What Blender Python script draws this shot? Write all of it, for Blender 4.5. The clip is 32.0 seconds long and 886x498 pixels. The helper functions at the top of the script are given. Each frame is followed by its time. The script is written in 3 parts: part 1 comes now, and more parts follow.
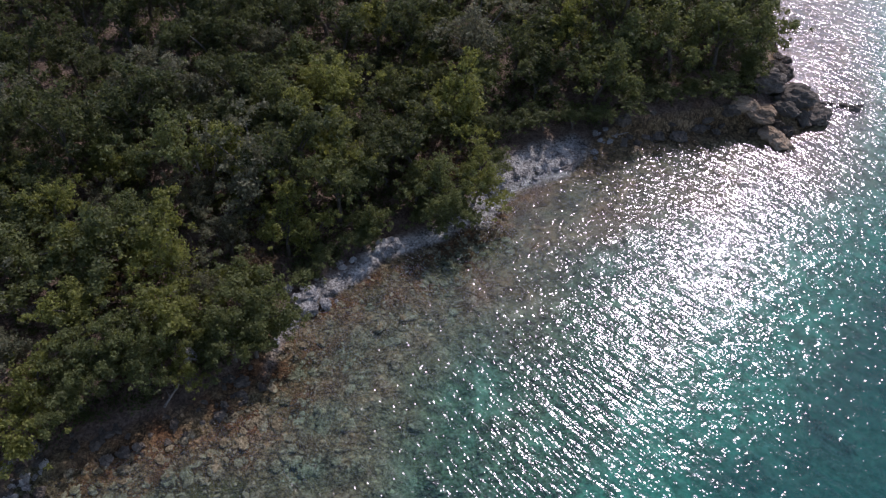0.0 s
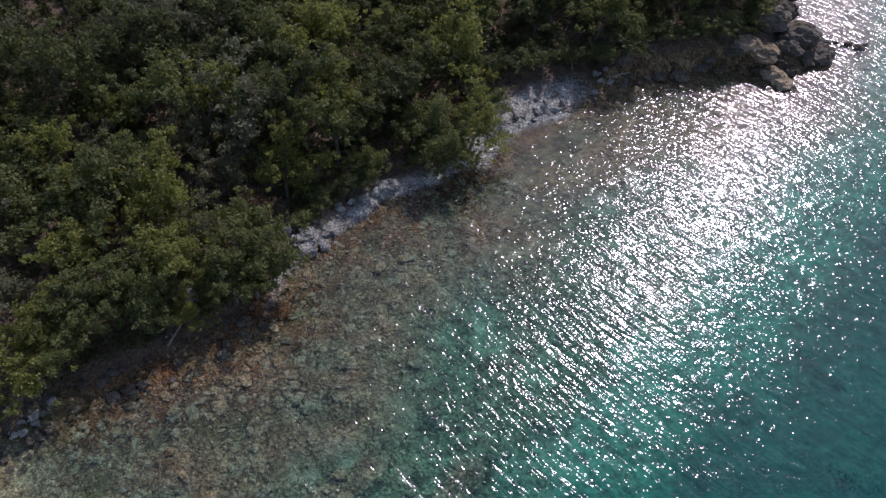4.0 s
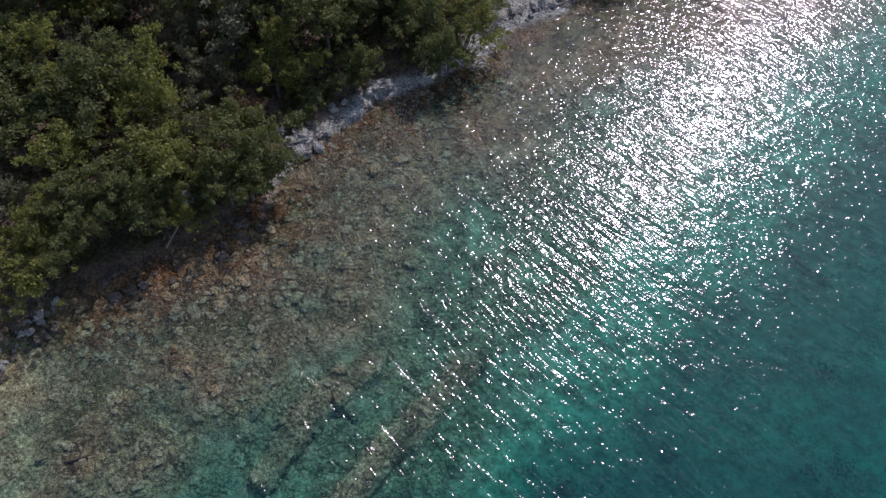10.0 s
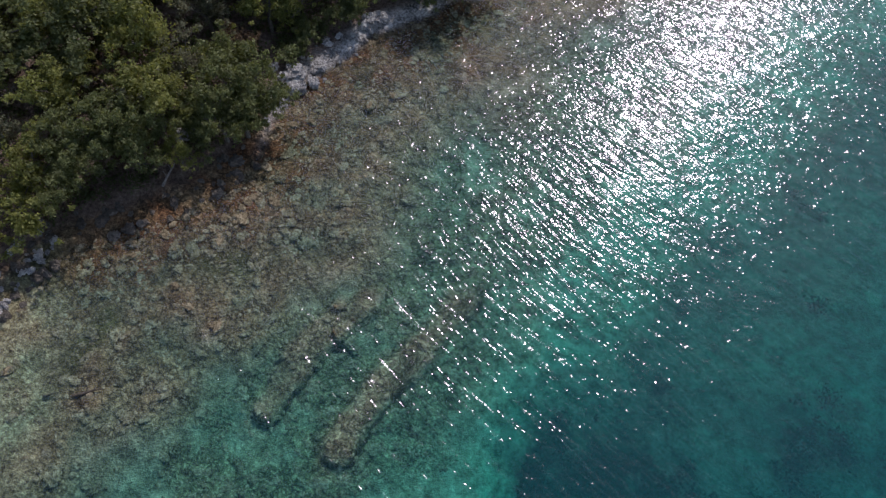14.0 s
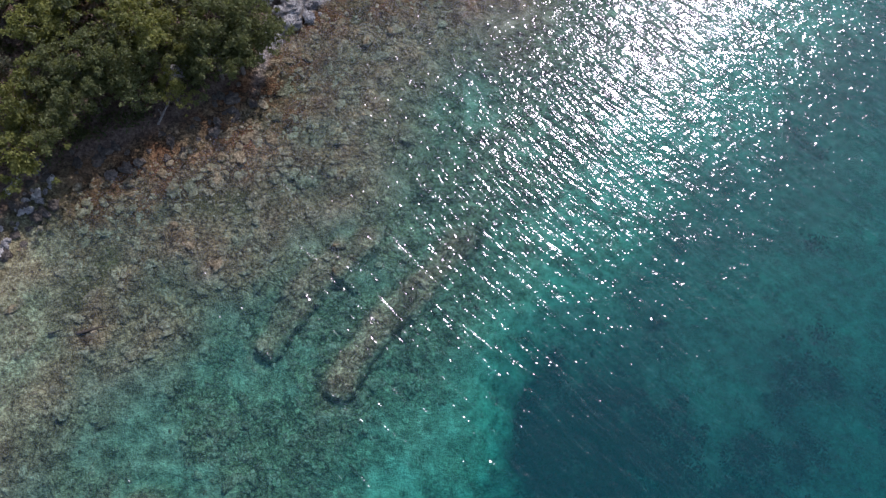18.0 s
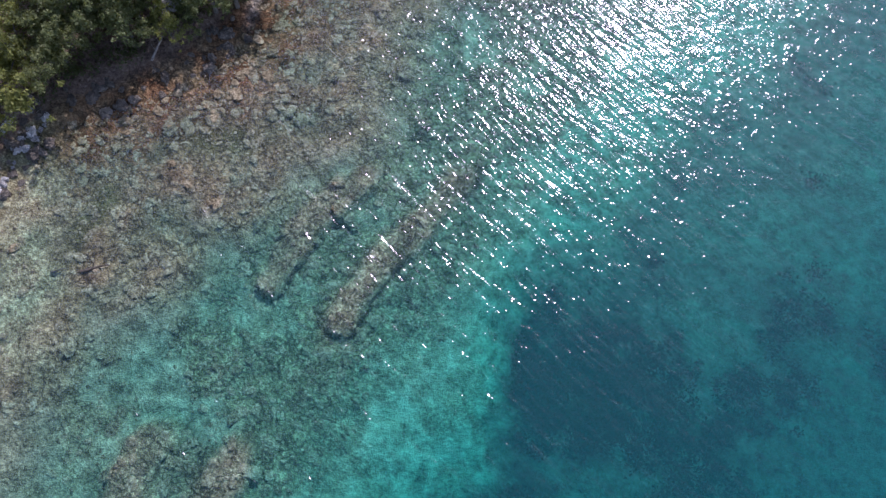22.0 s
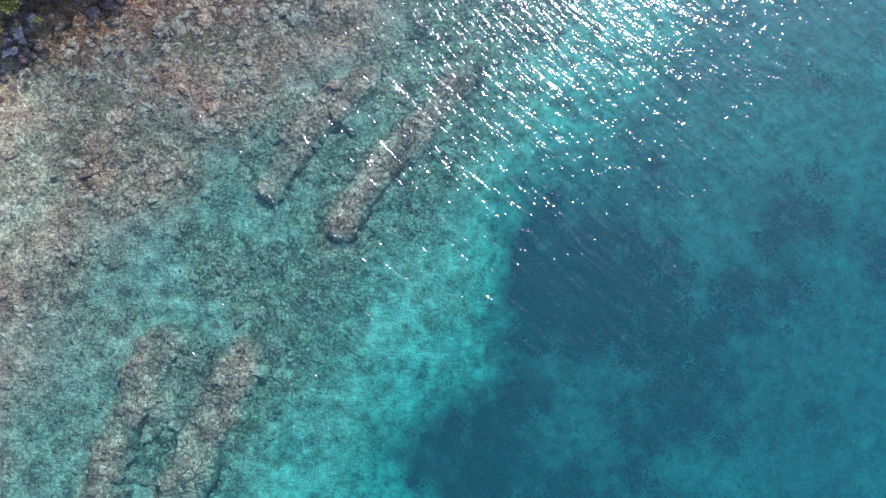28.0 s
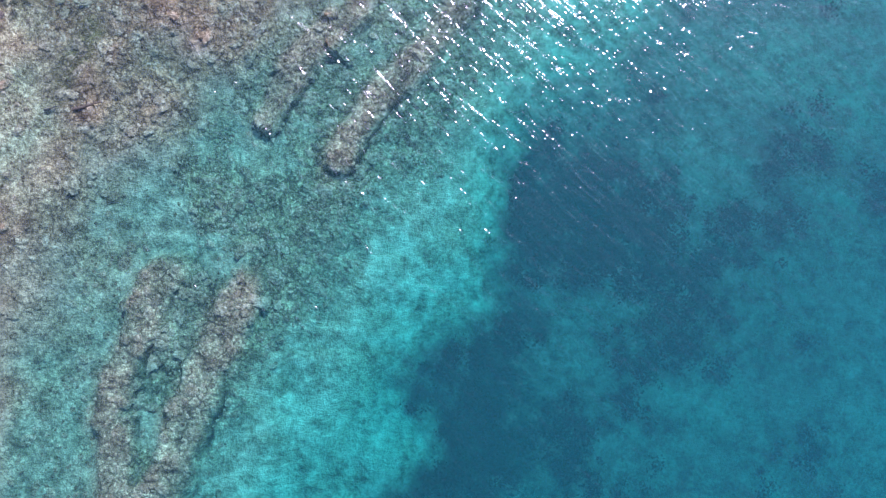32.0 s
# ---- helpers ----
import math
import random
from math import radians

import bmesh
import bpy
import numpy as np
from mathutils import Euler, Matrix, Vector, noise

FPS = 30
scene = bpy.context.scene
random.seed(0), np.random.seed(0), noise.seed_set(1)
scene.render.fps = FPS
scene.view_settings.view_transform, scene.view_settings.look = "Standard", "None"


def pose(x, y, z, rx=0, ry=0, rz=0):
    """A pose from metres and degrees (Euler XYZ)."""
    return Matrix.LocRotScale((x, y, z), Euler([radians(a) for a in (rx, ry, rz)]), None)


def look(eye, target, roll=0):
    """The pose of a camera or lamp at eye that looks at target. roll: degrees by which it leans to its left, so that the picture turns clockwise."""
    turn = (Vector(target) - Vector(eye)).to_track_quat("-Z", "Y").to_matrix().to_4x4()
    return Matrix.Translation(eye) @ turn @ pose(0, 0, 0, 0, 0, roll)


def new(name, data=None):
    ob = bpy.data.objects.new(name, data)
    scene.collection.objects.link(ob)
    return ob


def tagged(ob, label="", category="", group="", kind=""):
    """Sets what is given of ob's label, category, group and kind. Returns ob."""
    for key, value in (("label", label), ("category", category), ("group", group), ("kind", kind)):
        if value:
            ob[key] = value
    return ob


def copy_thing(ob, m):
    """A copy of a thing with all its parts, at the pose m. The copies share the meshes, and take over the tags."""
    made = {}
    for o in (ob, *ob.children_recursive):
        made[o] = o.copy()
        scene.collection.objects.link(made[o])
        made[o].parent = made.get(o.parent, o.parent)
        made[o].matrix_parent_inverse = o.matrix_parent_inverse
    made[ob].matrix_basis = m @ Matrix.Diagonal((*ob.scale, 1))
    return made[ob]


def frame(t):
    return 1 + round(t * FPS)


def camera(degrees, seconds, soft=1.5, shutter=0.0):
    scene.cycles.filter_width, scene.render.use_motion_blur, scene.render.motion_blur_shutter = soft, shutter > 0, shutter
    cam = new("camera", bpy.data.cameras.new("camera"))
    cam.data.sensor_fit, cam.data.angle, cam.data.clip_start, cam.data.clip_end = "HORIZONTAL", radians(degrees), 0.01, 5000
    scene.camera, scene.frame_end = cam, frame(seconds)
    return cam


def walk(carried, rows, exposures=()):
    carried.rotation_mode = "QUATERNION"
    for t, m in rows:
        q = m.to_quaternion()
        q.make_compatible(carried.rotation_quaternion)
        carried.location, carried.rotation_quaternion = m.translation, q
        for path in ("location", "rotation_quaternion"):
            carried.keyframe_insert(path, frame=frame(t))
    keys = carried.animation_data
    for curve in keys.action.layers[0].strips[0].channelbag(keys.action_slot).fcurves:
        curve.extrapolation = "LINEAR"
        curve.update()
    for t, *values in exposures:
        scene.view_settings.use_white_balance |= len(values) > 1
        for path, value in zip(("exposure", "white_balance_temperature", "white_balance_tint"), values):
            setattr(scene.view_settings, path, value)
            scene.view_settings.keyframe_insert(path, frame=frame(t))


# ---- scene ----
cam = camera(65.5, 32.0, 1.3)


def eye(x, y, z, yaw, down, roll):
    """A drone camera at x, y, z: degrees turned to the left of +y, degrees tilted down, roll."""
    return (Matrix.Translation((x, y, z)) @ Matrix.Rotation(radians(yaw), 4, "Z")
            @ Matrix.Rotation(radians(90 - down), 4, "X") @ Matrix.Rotation(radians(roll), 4, "Z"))


PATH = [
    (0, eye(-0.20, 1.31, 44.88, 1.42, 45.05, -0.12)),
    (1, eye(-0.20, 1.19, 44.83, 1.44, 46.18, -0.11)),
    (2, eye(-0.21, 1.07, 44.78, 1.53, 47.32, -0.22)),
    (3, eye(-0.21, 0.96, 44.74, 1.39, 48.38, -0.18)),
    (6, eye(-0.22, 0.66, 44.63, 0.91, 51.93, 0.08)),
    (7, eye(-0.22, 0.57, 44.60, 0.81, 53.20, 0.08)),
    (8, eye(-0.22, 0.49, 44.58, 0.84, 54.43, 0.05)),
    (9, eye(-0.22, 0.41, 44.56, 0.61, 55.78, 0.13)),
    (10, eye(-0.22, 0.33, 44.54, 0.53, 57.17, 0.16)),
    (11, eye(-0.22, 0.26, 44.52, 0.53, 58.42, 0.12)),
    (12, eye(-0.22, 0.20, 44.51, 0.47, 59.65, -0.09)),
    (13, eye(-0.22, 0.14, 44.50, 0.17, 61.04, 0.20)),
    (14, eye(-0.21, 0.09, 44.50, 0.13, 62.18, 0.16)),
    (17, eye(-0.19, -0.04, 44.50, -0.00, 65.86, 0.23)),
    (18, eye(-0.19, -0.08, 44.51, -0.09, 67.11, 0.25)),
    (19, eye(-0.18, -0.10, 44.53, -0.05, 68.37, 0.27)),
    (20, eye(-0.17, -0.13, 44.54, -0.01, 69.76, 0.22)),
    (21, eye(-0.16, -0.14, 44.56, -0.25, 70.99, 0.49)),
    (22, eye(-0.15, -0.16, 44.58, -0.22, 72.17, 0.28)),
    (23, eye(-0.14, -0.16, 44.61, -0.68, 73.34, 0.74)),
    (24, eye(-0.13, -0.17, 44.64, -0.45, 74.78, 0.39)),
    (25, eye(-0.11, -0.16, 44.67, -0.01, 76.26, -0.03)),
    (28, eye(-0.07, -0.12, 44.79, 0.17, 80.25, -0.43)),
    (29, eye(-0.05, -0.10, 44.84, 0.04, 81.69, -0.37)),
    (30, eye(-0.04, -0.07, 44.89, 0.07, 83.01, -0.45)),
    (31, eye(-0.02, -0.04, 44.94, -0.14, 84.52, -0.36)),
    (32, eye(0.00, 0.00, 45.00, -0.16, 85.98, -0.02)),
]
EXPOSURES = [(0, -0.42, 6320, 20), (6, -0.49, 6420, 17), (13, -0.44, 6420, 17), (19, 0.02, 6130, 22), (25, 0.64, 5860, 28), (28, 0.8, 5820, 30), (32, 0.93, 5640, 34)]
walk(cam, PATH, EXPOSURES)

# ---- light: clear midday sky, sun over the water beyond the point ----
SUN_HIGH, SUN_ROUND = radians(44.3), radians(27.2)
TO_SUN = Vector((math.cos(SUN_HIGH) * math.sin(SUN_ROUND), math.cos(SUN_HIGH) * math.cos(SUN_ROUND), math.sin(SUN_HIGH)))
world = bpy.data.worlds.new("sky")
scene.world = world
world.use_nodes = True
wt = world.node_tree
sky = wt.nodes.new("ShaderNodeTexSky")
sky.sky_type, sky.sun_disc = "NISHITA", False
sky.sun_elevation, sky.sun_rotation = SUN_HIGH, SUN_ROUND
wt.links.new(sky.outputs[0], wt.nodes["Background"].inputs[0])
wt.nodes["Background"].inputs[1].default_value = 0.165
sun_data = bpy.data.lights.new("sun", "SUN")
sun_data.energy, sun_data.angle, sun_data.color = 3.6, radians(0.55), (1.0, 0.96, 0.95)
sun = new("sun", sun_data)
sun.matrix_world = look((60, 120, 130), Vector((60, 120, 130)) - TO_SUN)


# ---- materials ----
class Mat:
    """A small writer of node materials."""

    def __init__(self, name):
        self.m = bpy.data.materials.new(name)
        self.m.use_nodes = True
        self.t = self.m.node_tree
        self.t.nodes.clear()
        self.out = self.n("OutputMaterial")

    def n(self, kind, **values):
        node = self.t.nodes.new("ShaderNode" + kind)
        for key, value in values.items():
            setattr(node, key, value)
        return node

    def put(self, socket, value):
        if isinstance(value, (int, float)):
            socket.default_value = value
        elif isinstance(value, tuple):
            socket.default_value = value if len(value) != 3 or socket.type == "VECTOR" else (*value, 1)
        else:
            self.t.links.new(value, socket)

    def coords(self, scale=(1, 1, 1), turn=0.0, local=False):
        tc = self.n("TexCoord").outputs["Object"] if local else self.n("NewGeometry").outputs["Position"]
        if turn:
            rot = self.n("Mapping")
            self.put(rot.inputs[0], tc)
            rot.inputs["Rotation"].default_value = (0, 0, turn)
            tc = rot.outputs[0]
        mp = self.n("Mapping")
        self.put(mp.inputs[0], tc)
        mp.inputs["Scale"].default_value = scale
        return mp.outputs[0]

    def noise(self, scale, detail=4.0, rough=0.55, vec=None, distort=0.0):
        node = self.n("TexNoise")
        self.put(node.inputs["Vector"], vec or self.coords())
        for key, v in (("Scale", scale), ("Detail", detail), ("Roughness", rough), ("Distortion", distort)):
            node.inputs[key].default_value = v
        return node.outputs[0]

    def voronoi(self, scale, feature="F1", vec=None, output="Distance"):
        node = self.n("TexVoronoi", feature=feature)
        self.put(node.inputs["Vector"], vec or self.coords())
        node.inputs["Scale"].default_value = scale
        return node.outputs[output]

    def ramp(self, fac, *stops):
        node = self.n("ValToRGB")
        el = node.color_ramp.elements
        while len(el) < len(stops):
            el.new(0.5)
        for e, (p, c) in zip(el, stops):
            e.position, e.color = p, (*c, 1) if isinstance(c, tuple) else (c, c, c, 1)
        self.put(node.inputs[0], fac)
        return node.outputs[0]

    def math(self, op, a, b=0.0, c=0.0, clamp=False):
        node = self.n("Math", operation=op, use_clamp=clamp)
        for s, v in zip(node.inputs, (a, b, c)):
            self.put(s, v)
        return node.outputs[0]

    def mix(self, fac, a, b, mode="MIX"):
        node = self.n("Mix", data_type="RGBA", blend_type=mode)
        self.put(node.inputs[0], fac), self.put(node.inputs[6], a), self.put(node.inputs[7], b)
        return node.outputs[2]

    def attr(self, name):
        return self.n("Attribute", attribute_name=name).outputs["Fac"]

    def bump(self, height, distance, strength=1.0, normal=None):
        node = self.n("Bump")
        node.inputs["Strength"].default_value, node.inputs["Distance"].default_value = strength, distance
        self.put(node.inputs["Height"], height)
        if normal is not None:
            self.put(node.inputs["Normal"], normal)
        return node.outputs[0]

    def surface(self, color, rough=0.8, normal=None, spec=0.3, **more):
        p = self.n("BsdfPrincipled")
        self.put(p.inputs["Base Color"], color), self.put(p.inputs["Roughness"], rough)
        p.inputs["Specular IOR Level"].default_value = spec
        if normal is not None:
            self.put(p.inputs["Normal"], normal)
        for key, v in more.items():
            self.put(p.inputs[key.replace("_", " ")], v)
        self.finish(p)
        return self.m

    def finish(self, shader):
        self.t.links.new(shader.outputs[0], self.out.inputs[0])
        return self.m


def make_ground():
    m = Mat("ground")
    big, mid, fine, grain = m.noise(0.16, 5), m.noise(0.9, 5, 0.6), m.noise(4.4, 4, 0.65), m.noise(13.0, 3, 0.6)
    grit = m.math("ADD", m.math("MULTIPLY", mid, 0.36), m.math("ADD", m.math("MULTIPLY", fine, 0.44), m.math("MULTIPLY", grain, 0.2)))
    rubble = m.ramp(grit, (0.4, (0.04, 0.031, 0.02)), (0.465, (0.16, 0.13, 0.085)), (0.535, (0.315, 0.26, 0.175)), (0.61, (0.62, 0.55, 0.41)))
    rubble = m.mix(m.ramp(big, (0.42, 0.0), (0.62, 0.45)), rubble, m.ramp(grit, (0.38, (0.06, 0.038, 0.027)), (0.6, (0.26, 0.195, 0.145))))
    film = m.math("ADD", m.math("MULTIPLY", m.noise(0.28, 4, 0.6), 0.65), m.math("MULTIPLY", mid, 0.35))
    rubble = m.mix(m.ramp(film, (0.48, 0.0), (0.6, 0.5)), rubble, m.ramp(grit, (0.4, (0.04, 0.042, 0.027)), (0.6, (0.3, 0.295, 0.21))))
    rubble = m.mix(m.ramp(film, (0.38, 0.6), (0.48, 0.0)), rubble, m.ramp(grit, (0.4, (0.14, 0.125, 0.095)), (0.6, (0.62, 0.57, 0.46))))
    rust = m.ramp(grit, (0.41, (0.03, 0.014, 0.009)), (0.5, (0.14, 0.078, 0.045)), (0.6, (0.3, 0.19, 0.12)))
    rubble = m.mix(m.math("MULTIPLY", m.attr("rust"), m.ramp(m.noise(0.45, 4), (0.38, 0.1), (0.58, 1.0))), rubble, rust)
    algae = m.ramp(grit, (0.38, (0.022, 0.036, 0.014)), (0.62, (0.12, 0.15, 0.07)))
    rubble = m.mix(m.math("MULTIPLY", m.attr("algae"), m.ramp(mid, (0.3, 0.4), (0.55, 1.0))), rubble, algae)
    pale = m.ramp(grit, (0.40, (0.1, 0.073, 0.05)), (0.5, (0.31, 0.245, 0.175)), (0.60, (0.68, 0.58, 0.45)))
    rubble = m.mix(m.attr("pale"), rubble, pale)
    blotch = m.noise(1.7, 3, 0.55, distort=0.4)
    dune = m.math("ADD", m.math("MULTIPLY", mid, 0.4), m.math("ADD", m.math("MULTIPLY", blotch, 0.4), m.math("MULTIPLY", fine, 0.2)))
    sand = m.ramp(dune, (0.36, (0.15, 0.15, 0.12)), (0.47, (0.36, 0.352, 0.295)), (0.6, (0.58, 0.56, 0.49)))
    ridge = m.ramp(grit, (0.4, (0.06, 0.044, 0.032)), (0.465, (0.18, 0.14, 0.105)), (0.535, (0.31, 0.25, 0.19)), (0.6, (0.66, 0.56, 0.44)))
    meadow = m.math("ADD", m.math("MULTIPLY", m.noise(0.13, 2, 0.5), 0.4), m.math("ADD", m.math("MULTIPLY", m.noise(0.5, 5, 0.65), 0.4), m.math("MULTIPLY", fine, 0.2)))
    weed = m.ramp(meadow, (0.37, (0.008, 0.012, 0.009)), (0.49, (0.03, 0.038, 0.028)), (0.62, (0.17, 0.18, 0.13)))
    soil = m.ramp(grit, (0.38, (0.07, 0.048, 0.036)), (0.5, (0.18, 0.125, 0.095)), (0.64, (0.34, 0.26, 0.2)))
    shingle = m.ramp(grit, (0.41, (0.07, 0.066, 0.064)), (0.5, (0.35, 0.33, 0.305)), (0.59, (0.7, 0.67, 0.62)))
    color = m.mix(m.math("MULTIPLY", m.attr("sand"), m.ramp(m.math("ADD", m.math("MULTIPLY", m.noise(0.3, 4), 0.6), m.math("MULTIPLY", mid, 0.4)), (0.4, 0.25), (0.56, 1.0))), rubble, sand)
    color = m.mix(m.attr("ridge"), color, ridge)
    # broken plates of dead reef: own tone each, painted undercut shade between some
    bent = m.n("VectorMath", operation="ADD")
    m.put(bent.inputs[0], m.coords((1, 1.25, 0.3), 0.5))
    shift = m.n("VectorMath", operation="SCALE")
    m.put(shift.inputs[0], m.n("TexNoise").outputs["Color"])
    wander = m.t.nodes[-1]
    wander.inputs["Scale"].default_value, wander.inputs["Detail"].default_value = 1.6, 3.0
    m.put(wander.inputs["Vector"], m.coords())
    shift.inputs["Scale"].default_value = 0.55
    m.put(bent.inputs[1], shift.outputs[0])
    way = bent.outputs[0]
    hard = m.math("MULTIPLY", m.math("SUBTRACT", 1.0, m.attr("sand")), m.math("SUBTRACT", 1.0, m.math("MULTIPLY", m.attr("pale"), 0.7)))
    tone = m.n("SeparateColor")
    m.put(tone.inputs[0], m.voronoi(1.7, "F1", way, "Color"))
    chip = m.n("SeparateColor")
    m.put(chip.inputs[0], m.voronoi(5.0, "F1", way, "Color"))
    own = m.math("ADD", m.math("MULTIPLY", tone.outputs[0], 0.5), m.math("MULTIPLY", chip.outputs[0], 0.5))
    color = m.mix(m.math("MULTIPLY", hard, 0.85), color, m.mix(1.0, color, m.ramp(own, (0.2, 0.72), (0.5, 1.0), (0.8, 1.35)), "MULTIPLY"))
    # shade in gaps and under ledges, put into the colour at cell edges
    gap = m.ramp(m.voronoi(1.7, "DISTANCE_TO_EDGE", way), (0.0, 1.0), (0.14, 0.0))
    gap = m.math("MULTIPLY", gap, m.ramp(m.noise(1.1, 3), (0.45, 0.0), (0.55, 0.9)))
    split_shade = m.ramp(m.voronoi(0.8, "DISTANCE_TO_EDGE", way), (0.0, 1.0), (0.07, 0.0))
    split_shade = m.math("MULTIPLY", split_shade, m.ramp(m.noise(0.8, 3), (0.5, 0.0), (0.58, 0.9)))
    dark = m.math("MULTIPLY", m.math("MAXIMUM", gap, split_shade), hard)
    # undercut shade along the ridges, painted as a dark line
    dark = m.math("MAXIMUM", dark, m.attr("ridge_shade"))
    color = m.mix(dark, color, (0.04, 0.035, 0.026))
    color = m.mix(1.0, color, m.mix(m.attr("shoal"), (0.9, 1.0, 0.78), (0.98, 0.84, 0.66)), "MULTIPLY")
    color = m.mix(m.attr("weed"), color, weed)
    color = m.mix(m.attr("land"), color, soil)
    color = m.mix(m.attr("shingle"), color, shingle)
    return m.surface(color, 0.9, m.bump(grit, 0.6), 0.2)


def make_water():
    m = Mat("sea_water")
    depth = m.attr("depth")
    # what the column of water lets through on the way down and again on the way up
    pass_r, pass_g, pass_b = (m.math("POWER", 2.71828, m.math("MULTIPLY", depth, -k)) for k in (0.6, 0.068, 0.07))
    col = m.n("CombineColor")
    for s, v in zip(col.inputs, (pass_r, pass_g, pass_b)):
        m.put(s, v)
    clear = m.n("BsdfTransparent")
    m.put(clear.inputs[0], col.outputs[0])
    # light scattered in the water, put in as a teal diffuse colour by depth
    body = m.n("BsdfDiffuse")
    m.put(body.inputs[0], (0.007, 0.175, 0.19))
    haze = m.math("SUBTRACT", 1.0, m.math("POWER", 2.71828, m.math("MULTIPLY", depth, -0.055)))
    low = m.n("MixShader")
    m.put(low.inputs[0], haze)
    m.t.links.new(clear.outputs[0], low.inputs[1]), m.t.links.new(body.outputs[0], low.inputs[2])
    # wind waves that run on to the shore, with ripples riding on them
    turn = radians(-42)
    swell = m.noise(0.72, 2, 0.5, m.coords((1.0, 0.22, 1.0), turn), 0.3)
    chop = m.noise(1.9, 2, 0.5, m.coords((1.0, 0.17, 1.0), turn - 0.06), 0.4)
    ripple = m.noise(4.4, 1, 0.5, m.coords((1.0, 0.42, 1.0), turn + 0.18), 0.2)
    ruffled = m.ramp(m.noise(1.3, 2, 0.6), (0.42, 0.3), (0.68, 1.0))
    gusts = m.ramp(m.noise(0.22, 3), (0.35, 0.65), (0.65, 1.0))
    n1 = m.bump(swell, 0.13)
    n2 = m.bump(m.math("MULTIPLY", chop, gusts), 0.15, normal=n1)
    n3 = m.bump(m.math("MULTIPLY", ripple, ruffled), 0.06, normal=n2)
    # lavender cast of the glare is put into the colour of both gloss lobes
    gloss = m.n("BsdfAnisotropic", distribution="BECKMANN")
    m.put(gloss.inputs["Color"], (0.97, 0.87, 1)), m.put(gloss.inputs["Roughness"], 0.17), m.put(gloss.inputs["Normal"], n3)
    side = m.n("LayerWeight")
    side.inputs[0].default_value = 0.5
    m.put(side.inputs["Normal"], n3)
    shine = m.math("ADD", 0.035, m.math("MULTIPLY", m.math("POWER", side.outputs["Facing"], 5.0), 0.965))
    fuzz = m.n("BsdfAnisotropic", distribution="BECKMANN")
    m.put(fuzz.inputs["Color"], (0.97, 0.87, 1)), m.put(fuzz.inputs["Roughness"], 0.42)
    skin = m.n("MixShader")
    skin.inputs[0].default_value = 0.07
    m.t.links.new(gloss.outputs[0], skin.inputs[1]), m.t.links.new(fuzz.outputs[0], skin.inputs[2])
    top = m.n("MixShader")
    m.put(top.inputs[0], shine)
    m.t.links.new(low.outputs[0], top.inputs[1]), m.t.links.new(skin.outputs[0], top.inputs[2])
    return m.finish(top)


def make_leaf(name, dark, light, glow):
    m = Mat(name)
    island, tree = m.n("NewGeometry").outputs["Random Per Island"], m.n("ObjectInfo").outputs["Random"]
    tone = m.math("ADD", m.math("MULTIPLY", island, 0.62), m.math("MULTIPLY", m.noise(0.9, 2), 0.38))
    color = m.ramp(tone, (0.25, dark), (0.75, light))
    color = m.mix(m.ramp(tree, (0.0, 0.0), (1.0, 0.55)), color, m.mix(0.5, color, (0.10, 0.095, 0.03)))
    color = m.mix(m.ramp(tree, (0.55, 0.0), (0.6, 0.35), (0.75, 0.0)), color, (0.035, 0.055, 0.025))
    dif = m.n("BsdfPrincipled")
    m.put(dif.inputs["Base Color"], color)
    dif.inputs["Roughness"].default_value, dif.inputs["Specular IOR Level"].default_value = 0.55, 0.25
    thin = m.n("BsdfTranslucent")
    m.put(thin.inputs[0], m.mix(0.6, color, glow))
    both = m.n("MixShader")
    both.inputs[0].default_value = 0.42
    m.t.links.new(dif.outputs[0], both.inputs[1]), m.t.links.new(thin.outputs[0], both.inputs[2])
    return m.finish(both)


def make_rock(name, dark, mid, light, scale=1.0):
    m = Mat(name)
    v = m.coords(local=True)
    own = m.n("ObjectInfo").outputs["Random"]
    a, b = m.noise(1.3 * scale, 6, 0.65, v), m.noise(7 * scale, 5, 0.7, v)
    tone = m.math("ADD", m.math("MULTIPLY", a, 0.6), m.math("MULTIPLY", b, 0.4))
    tone = m.math("ADD", tone, m.math("MULTIPLY", m.math("SUBTRACT", own, 0.5), 0.16))
    color = m.ramp(tone, (0.3, dark), (0.5, mid), (0.7, light))
    return m.surface(color, 0.85, m.bump(tone, 0.25), 0.25)


def make_rubble(name, share):
    """Broken dead coral, tan to grey-brown; share: how far whole pieces differ in tone."""
    m = Mat(name)
    own = m.math("ADD", m.n("NewGeometry").outputs["Random Per Island"], m.n("ObjectInfo").outputs["Random"])
    own = m.math("FRACT", own)
    mid, fine, grain = m.noise(0.9, 5, 0.6), m.noise(4.4, 4, 0.65), m.noise(13.0, 3, 0.6)
    tone = m.math("ADD", m.math("MULTIPLY", mid, 0.25), m.math("ADD", m.math("MULTIPLY", fine, 0.45), m.math("MULTIPLY", grain, 0.3)))
    tone = m.math("ADD", tone, m.math("MULTIPLY", m.math("SUBTRACT", own, 0.5), share))
    color = m.ramp(tone, (0.38, (0.05, 0.037, 0.022)), (0.46, (0.15, 0.117, 0.07)), (0.54, (0.285, 0.23, 0.142)), (0.63, (0.5, 0.43, 0.29)))
    return m.surface(color, 0.9, m.bump(tone, 0.3), 0.15)


def make_bark(name, dark, light):
    m = Mat(name)
    v = m.coords((6, 6, 1.2), local=True)
    t = m.noise(2.2, 6, 0.65, v)
    return m.surface(m.ramp(t, (0.3, dark), (0.7, light)), 0.9, m.bump(t, 0.05), 0.2)


